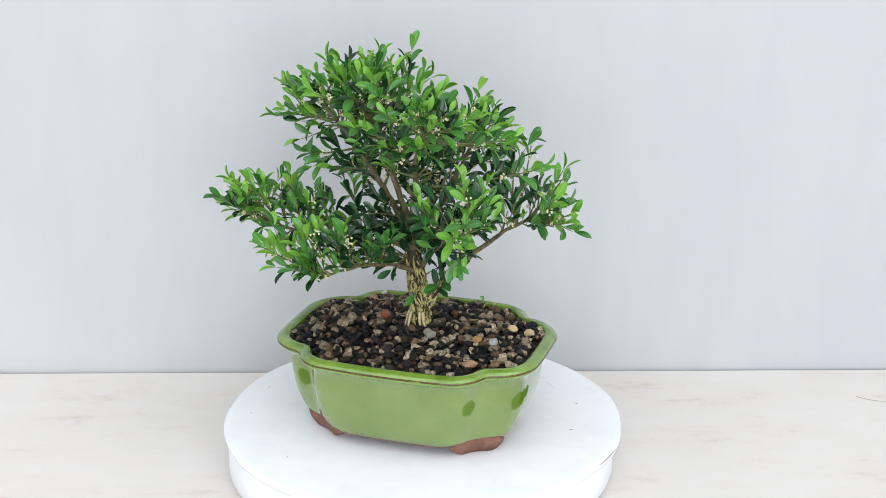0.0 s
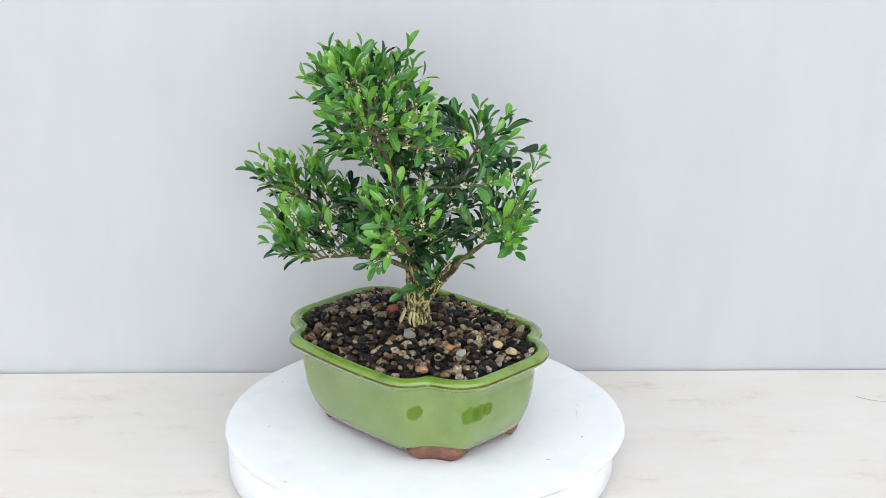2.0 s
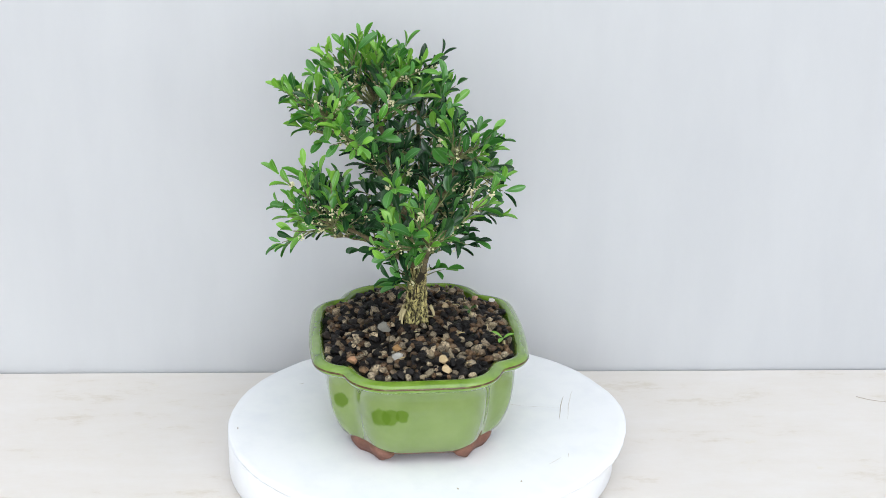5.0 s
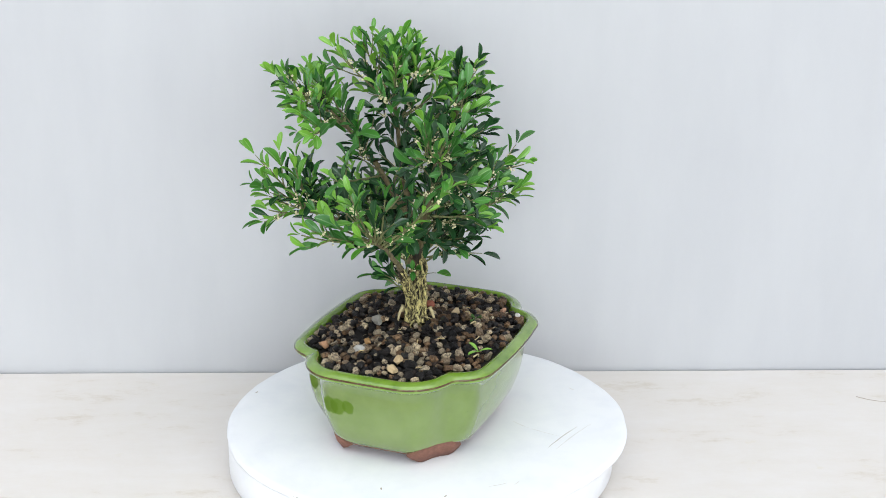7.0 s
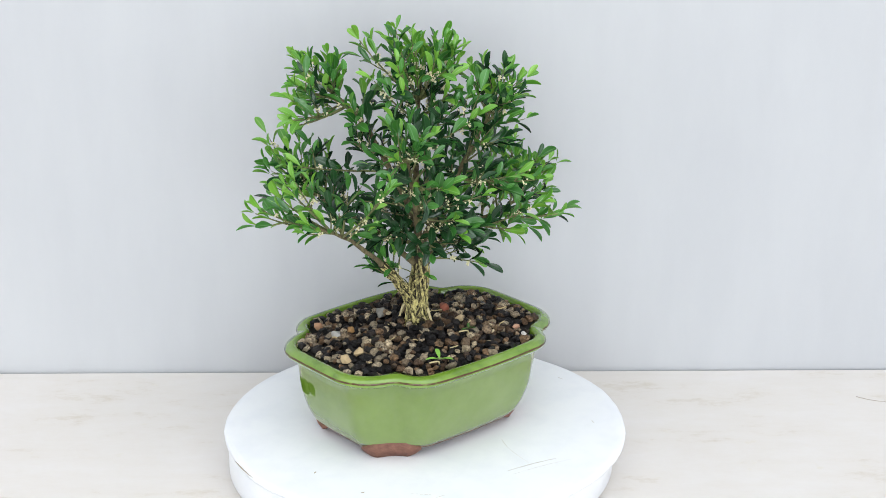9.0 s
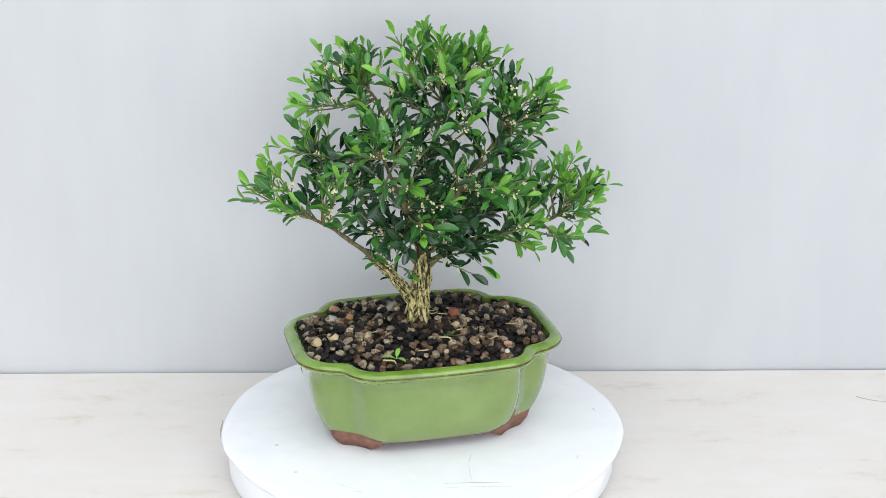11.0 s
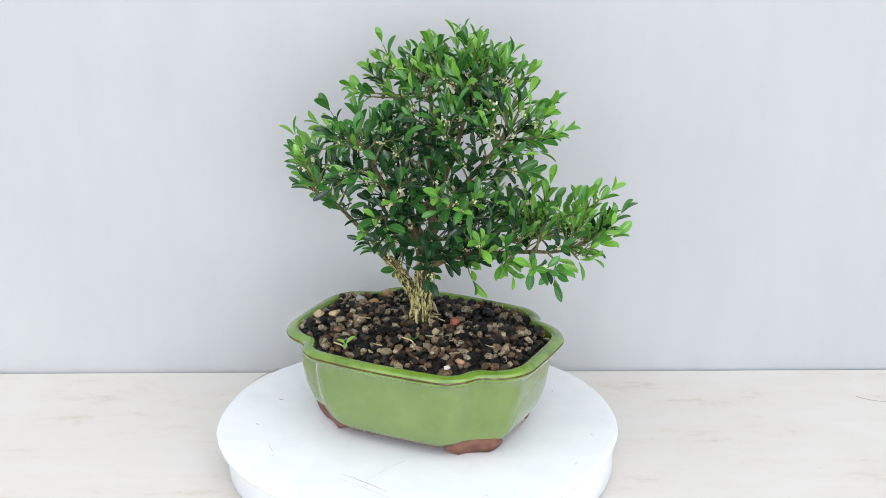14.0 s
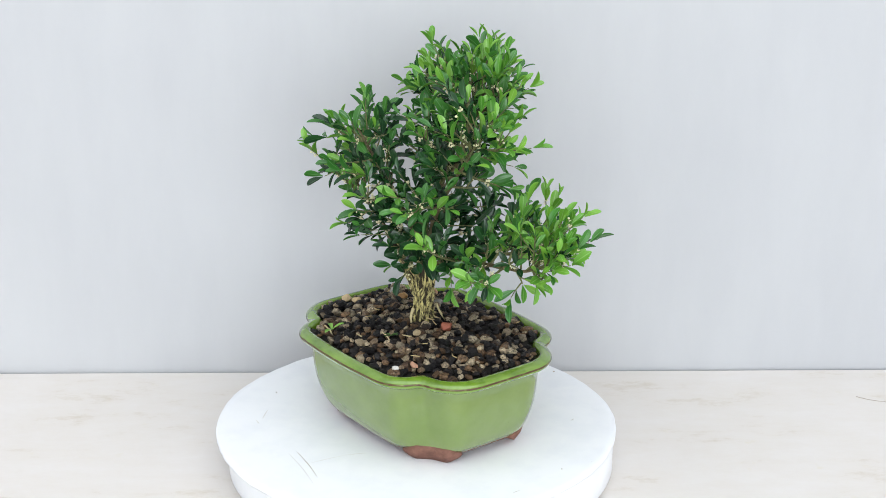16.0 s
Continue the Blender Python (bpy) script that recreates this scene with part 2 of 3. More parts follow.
def holed_mesh(name, lo, hi, hole_lo, hole_hi, axis, mat):
    """A slab with one rectangular opening through its thin axis, of four butted blocks in one mesh."""
    a, b = [k for k in range(3) if k != axis]
    verts, faces = [], []
    for (a0, a1, b0, b1) in ((lo[a], hole_lo[0], lo[b], hi[b]), (hole_hi[0], hi[a], lo[b], hi[b]),
                             (hole_lo[0], hole_hi[0], lo[b], hole_lo[1]), (hole_lo[0], hole_hi[0], hole_hi[1], hi[b])):
        k0 = len(verts)
        for c in (lo[axis], hi[axis]):
            for pa, pb in ((a0, b0), (a1, b0), (a1, b1), (a0, b1)):
                v = [0, 0, 0]
                v[axis], v[a], v[b] = c, pa, pb
                verts.append(v)
        faces += [tuple(k0 + i for i in f) for f in ((3, 2, 1, 0), (4, 5, 6, 7), (0, 1, 5, 4), (1, 2, 6, 5), (2, 3, 7, 6), (3, 0, 4, 7))]
    return mesh_from(name, verts, faces, [mat], smooth=False)


def build_room():
    structure("wall_back", (-1.7, 0.168, -0.75), (1.7, 0.65, 1.75), BACKDROP, "pale grey-white cloth-covered wall behind the table")
    structure("wall_left", (-1.8, -2.5, -0.75), (-1.7, 0.65, 1.75), WALL, "plain white painted side wall")
    structure("wall_right", (1.7, -2.5, -0.75), (1.8, 0.65, 1.75), WALL, "plain white painted side wall")
    tagged(new("wall_front", holed_mesh("wall_front", (-1.7, -2.5, -0.75), (1.7, -2.4, 1.75), (-1.18, -0.08), (1.58, 1.5), 1, WALL)),
           "plain white painted wall with a window opening", kind="structure")
    structure("floor", (-1.8, -2.5, -0.85), (1.8, 0.65, -0.75), FLOOR, "plain brown wooden floor")
    tagged(new("ceiling", holed_mesh("ceiling", (-1.8, -2.5, 1.75), (1.8, 0.65, 1.85), (-1.55, -1.90), (1.55, -0.10), 2, WALL)),
           "plain white ceiling with a roof light opening", kind="structure")


def build_table():
    table = tagged(new("table"), "long white painted wooden table with faint stains", "table")
    table.location = (0, 0, -0.75)
    part("tabletop", box_mesh("tabletop", (-1.1, -0.6, 0.715), (1.1, 0.166, 0.75), TABLE, 0.002), table)
    for x in (-1.02, 0.96):
        for y in (-0.55, 0.09):
            part("leg", box_mesh("leg", (x, y, 0.0), (x + 0.06, y + 0.06, 0.715), WOOD, 0.003), table)
    vs, fs = [], []
    line = curve_points([(0.360, 0.110, 0.75), (0.370, 0.1035, 0.75), (0.384, 0.099, 0.75), (0.400, 0.098, 0.75)], 6)
    tube(vs, fs, line, lambda t: 0.0005 * (1 - 0.5 * t), 6)
    part("scratch", mesh_from("scratch", vs, fs, [SCRATCH]), table, "thin curved brown scratch")
    return table


# ---- turntable ----
def deck_radius(a, z=0.0):
    wob = noise.noise(Vector((2.2 * math.cos(a), 2.2 * math.sin(a), 3.1 + z)))
    fine = noise.noise(Vector((14 * math.cos(a), 14 * math.sin(a), 7.7 + z)))
    return 0.1490 + 0.0048 * math.cos(a - radians(75)) + 0.0022 * wob + 0.0005 * fine


def build_turntable():
    stand = tagged(new("turntable"), "round white-painted turntable with a chipped, uneven edge", "turntable")
    n = 240
    verts, faces = [], []
    rings = [(0.0, 0.0), (0.5, 0.0), (0.96, 0.0), (0.992, -0.0003), (1.0, -0.0012), (0.998, -0.0034), (0.985, -0.0040), (0.5, -0.0040)]
    for f, z in rings:
        for k in range(n):
            a = 2 * math.pi * k / n
            r = deck_radius(a, 0.0 if z > -0.002 else 0.25) * f
            verts.append((r * math.cos(a), r * math.sin(a), DECK + z))
    for j in range(len(rings) - 1):
        for k in range(n):
            i, q = j * n + k, j * n + (k + 1) % n
            faces.append((i, i + n, q + n, q))
    part("top_sheet", mesh_from("top_sheet", verts, faces, [DECK_PAINT]), stand, "white painted sheet with a rough cut edge")
    verts, faces = [], []
    prof = [(0.05, DECK - 0.0042), (0.1425, DECK - 0.0042), (0.1440, DECK - 0.0060), (0.1440, 0.004), (0.1425, 0.0015), (0.05, 0.0015)]
    for r, z in prof:
        for k in range(n):
            a = 2 * math.pi * k / n
            verts.append((r * math.cos(a), r * math.sin(a), z))
    for j in range(len(prof) - 1):
        for k in range(n):
            i, q = j * n + k, j * n + (k + 1) % n
            faces.append((i, i + n, q + n, q))
    part("drum", mesh_from("drum", verts, faces, [DECK_PAINT]), stand, "white round side of the turntable")
    rng = random.Random(3)
    for a, b, w, mat in (((0.0076, 0.1165), (0.0419, 0.0955), 0.00032, SCRATCH), ((0.0023, 0.1269), (0.0454, 0.1007), 0.0003, FAINT),
                         ((0.0005, 0.0690), (0.0100, 0.0790), 0.0003, FAINT), ((0.010, 0.079), (0.0244, 0.1049), 0.00022, FAINT),
                         ((0.1257, -0.0785), (0.1401, -0.0526), 0.0005, SCRATCH), ((0.1005, 0.0714), (0.0947, 0.0749), 0.0004, FAINT),
                         ((0.1207, 0.0240), (0.1184, 0.0255), 0.0006, SCRATCH), ((0.1045, 0.0536), (0.0985, 0.0664), 0.0004, FAINT),
                         ((-0.0380, -0.1314), (-0.0406, -0.1303), 0.0006, SCRATCH), ((-0.120, 0.055), (-0.118, 0.061), 0.0004, FAINT),
                         ((0.110, -0.020), (0.113, -0.0195), 0.0006, SCRATCH), ((-0.095, -0.060), (-0.0955, -0.064), 0.0005, FAINT),
                         ((-0.062, 0.112), (-0.058, 0.116), 0.0005, FAINT), ((-0.1275, 0.010), (-0.129, 0.0125), 0.0005, FAINT)):
        p, q = Vector((*a, DECK)), Vector((*b, DECK))
        side = Vector((q.y - p.y, p.x - q.x, 0)) * 0.02
        line = [p.lerp(q, k / 8) + side * (math.sin(k / 8 * 3.1) + rng.uniform(-0.15, 0.15)) for k in range(9)]
        vs, fs = [], []
        tube(vs, fs, line, lambda t: w * (0.35 + 0.65 * math.sin(3.1 * min(0.98, t + 0.02))), 6)
        vs = [Vector((v.x, v.y, DECK + (v.z - DECK) * 0.35)) for v in vs]
        part("scratch", mesh_from("scratch", vs, fs, [mat]), stand, "thin brown scratch in the paint")
    return stand


# ---- pot ----
def build_pot():
    pot = tagged(new("bonsai_pot"), "glossy green glazed bonsai pot with notched corners and clay feet", "plant pot")
    n = 192
    # inset from the outline, height, material: 0 glaze, 1 rim, 2 worn edge, 3 clay
    prof = [(0.050, 0.0070, 3), (0.0290, 0.0062, 3), (0.0276, 0.0068, 3), (0.0262, 0.0082, 0), (0.0236, 0.0106, 0), (0.0218, 0.0130, 0),
            (0.0212, 0.0138, 0), (0.0193, 0.0162, 0), (0.0166, 0.0215, 0), (0.0142, 0.0280, 0), (0.0122, 0.0360, 0), (0.0109, 0.0450, 0),
            (0.0101, 0.0540, 0), (0.0096, 0.0595, 0), (0.0082, 0.0614, 0), (0.0075, 0.0628, 1), (0.0028, 0.0645, 1), (0.0007, 0.0662, 1),
            (0.0000, 0.0679, 2), (0.0003, 0.0692, 1), (0.0020, 0.0709, 1), (0.0050, 0.0721, 1), (0.0072, 0.0722, 1), (0.0090, 0.0714, 1),
            (0.0100, 0.0696, 1), (0.0108, 0.0660, 1), (0.0145, 0.0600, 3), (0.0200, 0.0450, 3)]
    verts, faces, index = [], [], []
    for d, z, _ in prof:
        verts += [(x, y, z) for x, y in pot_ring(d, n)]
    for j in range(len(prof) - 1):
        for k in range(n):
            i, q = j * n + k, j * n + (k + 1) % n
            faces.append((i, q, q + n, i + n))
            index.append(prof[j][2])
    faces.append(tuple(reversed(range(n))))
    index.append(3)
    part("body", mesh_from("body", verts, faces, [GLAZE, RIM, EDGE, CLAY], index), pot, "glossy sage green glazed wall with a rolled rim", POT_AT)
    # four bracket feet under the notched corners
    ring_o, ring_m, ring_b, ring_i = (pot_ring(d, 720, 0.034) for d in (0.0206, 0.0222, 0.0254, 0.042))
    for sx, sy in ((1, 1), (-1, 1), (-1, -1), (1, -1)):
        mid = math.atan2(sy * 0.0375, sx * 0.0565)
        verts, faces = [], []
        steps = 24
        for k in range(steps + 1):
            f = 2 * k / steps - 1
            i = int(round((mid + f * radians(17)) / (2 * math.pi) * 720)) % 720
            g = min(1.0, (1 - abs(f)) * 2.0) ** 0.75
            top, low = 0.0072 + 0.0066 * g, 0.0062 * (1 - g)
            o, w = Vector(ring_b[i]).lerp(Vector(ring_o[i]), g), Vector(ring_b[i]).lerp(Vector(ring_m[i]), g)
            for p, z in ((o, top), (w, 0.5 * top + 0.5 * low), (Vector(ring_b[i]), low), (Vector(ring_i[i]), low), (Vector(ring_i[i]), top)):
                verts.append((p.x, p.y, z))
        for k in range(steps):
            for j in range(5):
                i, q = k * 5 + j, k * 5 + (j + 1) % 5
                faces.append((i, q, q + 5, i + 5))
        faces += [(4, 3, 2, 1, 0), tuple(steps * 5 + j for j in range(5))]
        bm = bmesh.new()
        for v in verts:
            bm.verts.new(v)
        bm.verts.ensure_lookup_table()
        for f in faces:
            bm.faces.new([bm.verts[i] for i in f])
        part("foot", bm_mesh("foot", bm, CLAY, True), pot, "bare reddish-brown clay foot", POT_AT)
    return pot


# ---- gravel ----
def ground_height(x, y):
    d = max(0.0, min(1.0, -(pot_field_world(x, y) + 0.010) / 0.05))
    return DECK + 0.0705 + 0.0105 * d + 0.0012 * noise.noise(Vector((x * 40, y * 40, 2)))


def pot_field_world(x, y):
    p = POT_AT.inverted() @ Vector((x, y, DECK))
    return pot_field(p.x, p.y)


def pebble_mesh(name, rng, mat):
    bm = bmesh.new()
    for _ in range(19):
        v = Vector((rng.gauss(0, 1), rng.gauss(0, 1), rng.gauss(0, 1))).normalized()
        k = rng.uniform(0.82, 1.0)
        bm.verts.new((v.x * k * 0.5, v.y * k * 0.40, v.z * k * 0.34))
    hull = bmesh.ops.convex_hull(bm, input=list(bm.verts))
    bmesh.ops.delete(bm, geom=[v for v in bm.verts if not v.link_faces], context="VERTS")
    return bm_mesh(name, bm, mat)


def build_gravel():
    rng = random.Random(11)
    bed = tagged(new("gravel_bed"), "dark mixed lava gravel filling the bonsai pot", "gravel", kind="stuff")
    n = 96
    ring = [POT_AT @ Vector((x, y, 0)) for x, y in pot_ring(0.0104, n)]
    verts, faces = [], []
    steps = 14
    for j in range(steps):
        f = 1 - j / steps
        for p in ring:
            x, y = 0.004 + (p.x - 0.004) * f, 0.003 + (p.y - 0.003) * f
            verts.append((x, y, ground_height(x, y) - 0.004))
    verts.append((0.004, 0.003, ground_height(0.004, 0.003) - 0.004))
    for j in range(steps - 1):
        for k in range(n):
            i, q = j * n + k, j * n + (k + 1) % n
            faces.append((i, q, q + n, i + n))
    for k in range(n):
        faces.append(((steps - 1) * n + k, (steps - 1) * n + (k + 1) % n, len(verts) - 1))
    part("soil", mesh_from("soil", verts, faces, [SOIL]), bed, "dark potting soil")
    kinds = [pebble_mesh("pebble", rng, PEBBLE) for _ in range(10)]
    spots = []
    step = 0.0050
    for i in range(-26, 27):
        for j in range(-26, 27):
            x, y = (i + rng.uniform(-0.45, 0.45)) * step, (j + rng.uniform(-0.45, 0.45)) * step
            if pot_field_world(x, y) < -0.0118 and math.hypot(x, y + 0.003) > 0.010:
                spots.append((x, y, rng.uniform(-0.0005, 0.0010), rng.choice((0.0052, 0.0062, 0.0072, 0.0082, 0.0102))))
    for _ in range(260):
        x, y = rng.uniform(-0.1, 0.1), rng.uniform(-0.09, 0.09)
        if pot_field_world(x, y) < -0.0175 and math.hypot(x, y + 0.003) > 0.016:
            spots.append((x, y, rng.uniform(0.0022, 0.0034), rng.choice((0.0040, 0.0055, 0.0072, 0.0088))))
    rng.shuffle(spots)
    verts, faces = [], []
    for k, (x, y, up, size) in enumerate(spots):
        m = Matrix.LocRotScale((x, y, ground_height(x, y) + up - 0.001), Euler([rng.uniform(-0.6, 0.6), rng.uniform(-0.6, 0.6), rng.uniform(0, 6.28)]),
                               Vector((size, size, size)))
        me = rng.choice(kinds)
        if k < 300:
            part("pebble", me, bed, m=m)
        else:
            b = len(verts)
            verts += [m @ v.co for v in me.vertices]
            faces += [tuple(b + i for i in p.vertices) for p in me.polygons]
    tagged(part("small_gravel", mesh_from("small_gravel", verts, faces, [PEBBLE], smooth=False), bed), kind="stuff")
    # dry root ends and straw between the stones
    for k in range(26):
        x, y = rng.uniform(-0.085, 0.085), rng.uniform(-0.07, 0.07)
        if pot_field_world(x, y) > -0.018:
            continue
        a, n = rng.uniform(0, 6.28), rng.uniform(0.002, 0.0045)
        p = Vector((x, y, ground_height(x, y) + 0.0028))
        d = Vector((math.cos(a), math.sin(a), rng.uniform(-0.1, 0.15))) * n
        vs, fs = [], []
        tube(vs, fs, curve_points([p - d, p + Vector((-d.y, d.x, 0.001)) * rng.uniform(-0.5, 0.5), p + d], 4), lambda t: 0.00045 * (1.1 - 0.4 * t), 5)
        part("straw", mesh_from("straw", vs, fs, [STRAW if k % 3 else ROOT]), bed, "dry pale straw bit")
    # single stones that stand out by their colour
    for name, x, y, size, c in (("cream_pebble", 0.067, -0.011, 0.0095, (0.50, 0.37, 0.20)), ("cream_pebble", 0.079, -0.014, 0.0105, (0.48, 0.36, 0.20)),
                                ("orange_pebble", 0.040, -0.035, 0.009, (0.34, 0.19, 0.07)), ("orange_pebble", 0.035, -0.067, 0.0105, (0.40, 0.22, 0.12)),
                                ("red_pebble", -0.026, 0.005, 0.011, (0.30, 0.09, 0.05)), ("white_pebble", -0.028, 0.071, 0.006, (0.58, 0.56, 0.52)),
                                ("grey_pebble", 0.006, -0.031, 0.012, (0.24, 0.23, 0.20)), ("cream_pebble", -0.014, 0.025, 0.009, (0.40, 0.31, 0.18)),
                                ("orange_pebble", -0.036, 0.060, 0.008, (0.45, 0.25, 0.16)), ("grey_pebble", 0.052, -0.040, 0.010, (0.36, 0.35, 0.32))):
        me = pebble_mesh(name, rng, make_plain(name, c, 0.7, 350))
        part(name, me, bed, name.split("_")[0] + " stone", Matrix.LocRotScale((x, y, ground_height(x, y) + 0.0025), Euler((0.1, 0.2, x * 90)), Vector((size,) * 3)))
    return bed


def build_seedling(x, y, size, spread, mat, label):
    rng = random.Random(int(1000 * size) + 3)
    ob = tagged(new("seedling"), label, "seedling")
    z = ground_height(x, y) + 0.001
    vs, fs = [], []
    tube(vs, fs, curve_points([(x, y, z - 0.002), (x + 0.002, y, z + 0.002), (x + 0.009, y - 0.003, z + 0.003)], 4), lambda t: 0.0006, 5)
    part("stem", mesh_from("stem", vs, fs, [ROOT]), ob, "pale bent stem")
    tv, tf, _ = leaf_template(0.15, 0.3, 0.34)
    me = mesh_from("leaf", tv, tf, [mat])
    for k in range(spread + 1):
        part("leaf", me, ob, m=Matrix.Translation((x, y, z + 0.003)) @ Euler((rng.uniform(0.1, 0.8), 0, k * 2.1 + rng.uniform(-0.4, 0.4))).to_matrix().to_4x4()
             @ Matrix.Diagonal((size, size, size, 1)))
    return ob


# ---- tree ----
LEAF_ROWS = [(0.0, 0.05), (0.12, 0.14), (0.30, 0.33), (0.50, 0.46), (0.70, 0.49), (0.86, 0.39), (0.96, 0.20), (1.0, 0.07)]


def leaf_template(curl, fold, width):
    """A spoon-shaped leaf of length 1 along y, folded at its midrib, with a thin underside."""
    verts, faces, uvs = [], [], []
    for side in (0, 1):
        for t, w in LEAF_ROWS:
            for u in (-1, 0, 1):
                z = fold * abs(u) * w * 0.5 - curl * t * t + 0.03 * math.sin(3 * t)
                verts.append((u * w * width, t, z - 0.012 * side))
                uvs.append((0.5 + 0.5 * u, t))
    rows = len(LEAF_ROWS)
    for r in range(rows - 1):
        for c in (0, 1):
            a = r * 3 + c
            faces.append((a, a + 1, a + 4, a + 3))
            b = a + rows * 3
            faces.append((b + 3, b + 4, b + 1, b))
    return verts, faces, uvs


def bezier(a, b, c, t):
    return a * (1 - t) ** 2 + b * 2 * t * (1 - t) + c * t * t


def build_tree():
    rng = random.Random(5)
    tree = tagged(new("bonsai_tree"), "small boxwood bonsai with glossy green leaves and gnarled pale trunk", "bonsai tree")
    # trunk: a dark core wrapped in ropy fused roots
    verts, faces, index = [], [], []

    def rope(core, girth, count, wide):
        """A dark core wrapped in wavy, crossing strands."""
        had = len(faces)
        tube(verts, faces, core, lambda s: girth(s) * 0.80, 14)
        index.extend([1] * (len(faces) - had))
        last = len(core) - 1
        for k in range(count):
            a0 = 2 * math.pi * k / count + rng.uniform(-0.2, 0.2)
            twist, wob, ph = rng.uniform(-0.9, 0.9), rng.uniform(0.16, 0.42), rng.uniform(0, 6)
            begin, end = rng.uniform(0, 0.25) if k % 3 else 0.0, rng.uniform(0.7, 1.0)
            line = []
            steps = 22
            for j in range(steps + 1):
                s = begin + (end - begin) * j / steps
                f = s * last
                i = min(int(f), last - 1)
                p = core[i].lerp(core[i + 1], f - i)
                w = (core[i + 1] - core[i]).normalized()
                u = (Vector((1, 0, 0)) - w * w.x).normalized()
                v = w.cross(u)
                a = a0 + twist * s + wob * math.sin(15 * s + ph) + 0.5 * wob * math.sin(31 * s + 2 * ph)
                r = girth(s) * (0.88 + 0.11 * math.sin(23 * s + ph * 2))
                line.append(p + (u * math.cos(a) + v * math.sin(a)) * r)
            w0 = rng.uniform(0.7, 1.25) * wide
            had = len(faces)
            tube(verts, faces, line, lambda s: w0 * (1.05 - 0.3 * s + 0.30 * math.sin(26 * s + ph)), 6)
            index.extend([0] * (len(faces) - had))

    rope(curve_points([(0.001, -0.003, 0.104), (0.000, -0.003, 0.116), (-0.001, -0.003, 0.134), (-0.003, -0.002, 0.152), (-0.005, -0.003, 0.172)], 8),
         lambda s: 0.0084 + 0.0022 * max(0.0, 1 - s * 2.3) ** 1.5 - 0.0020 * s, 36, 0.00085)
    rope(curve_points([(0.001, -0.004, 0.122), (0.007, -0.006, 0.135), (0.018, -0.009, 0.150), (0.034, -0.012, 0.167)], 8),
         lambda s: 0.0050 - 0.0018 * s, 24, 0.0006)
    part("trunk", mesh_from("trunk", verts, faces, [BARK, BARK_DARK], index), tree, "gnarled pale olive trunk of fused ropy roots")
    for k in range(5):
        a = rng.uniform(-2.6, -0.6) if k < 4 else rng.uniform(0, 6.28)
        r1 = rng.uniform(0.0135, 0.018)
        line = curve_points([(0.010 * math.cos(a), -0.003 + 0.010 * math.sin(a), 0.126), (0.0125 * math.cos(a), -0.003 + 0.0125 * math.sin(a), 0.120),
                             (r1 * math.cos(a + 0.15), -0.003 + r1 * math.sin(a + 0.15), 0.112)], 5)
        verts, faces = [], []
        w = rng.uniform(0.0007, 0.0012)
        tube(verts, faces, line, lambda s: w * (1.1 - 0.5 * s), 6)
        part("root", mesh_from("root", verts, faces, [ROOT]), tree, "pale exposed root")

    # each limb: its line from the trunk, its thickness at the start, and the ends of its shoots
    limbs = []
    limbs.append(([(0.002, -0.005, 0.131), (0.016, -0.008, 0.147), (0.034, -0.012, 0.167), (0.060, -0.020, 0.190), (0.086, -0.029, 0.207)], 0.0040,
                  [(0.101, -0.037, 0.214), (0.091, -0.027, 0.215), (0.083, 0.033, 0.249), (0.078, 0.015, 0.230), (0.104, -0.042, 0.251), (0.102, -0.054, 0.246),
                   (0.106, -0.082, 0.217), (0.094, -0.066, 0.230), (0.066, 0.003, 0.209), (0.071, -0.047, 0.210), (0.108, -0.074, 0.222), (0.063, -0.018, 0.240),
                   (0.023, -0.005, 0.183), (0.053, -0.052, 0.224), (0.065, -0.028, 0.224)]))
    limbs.append(([(-0.005, -0.002, 0.155), (-0.031, 0.006, 0.169), (-0.063, 0.013, 0.175), (-0.093, 0.020, 0.179), (-0.119, 0.025, 0.187)], 0.0034,
                  [(-0.141, 0.026, 0.209), (-0.134, 0.043, 0.181), (-0.123, 0.038, 0.172), (-0.114, 0.017, 0.182), (-0.126, 0.005, 0.227), (-0.112, -0.004, 0.221),
                   (-0.141, 0.014, 0.200), (-0.098, -0.010, 0.195), (-0.088, 0.080, 0.185), (-0.066, 0.053, 0.174), (-0.045, 0.030, 0.160), (-0.071, 0.037, 0.185),
                   (-0.086, 0.016, 0.200), (-0.052, 0.082, 0.208), (-0.128, 0.004, 0.222), (-0.115, 0.032, 0.222), (-0.085, 0.000, 0.213), (-0.075, 0.020, 0.217),
                   (-0.095, 0.004, 0.236), (-0.109, 0.028, 0.164)]))
    limbs.append(([(-0.003, -0.005, 0.155), (-0.024, -0.017, 0.165), (-0.050, -0.032, 0.167), (-0.072, -0.043, 0.163)], 0.0028,
                  [(-0.086, -0.046, 0.168), (-0.084, -0.050, 0.177), (-0.095, -0.036, 0.180), (-0.026, -0.062, 0.198), (-0.110, -0.034, 0.191), (-0.059, -0.054, 0.185),
                   (-0.045, -0.037, 0.172), (-0.120, -0.025, 0.185), (-0.056, -0.054, 0.210), (-0.073, -0.043, 0.206), (-0.085, -0.062, 0.218), (-0.087, -0.057, 0.189)]))
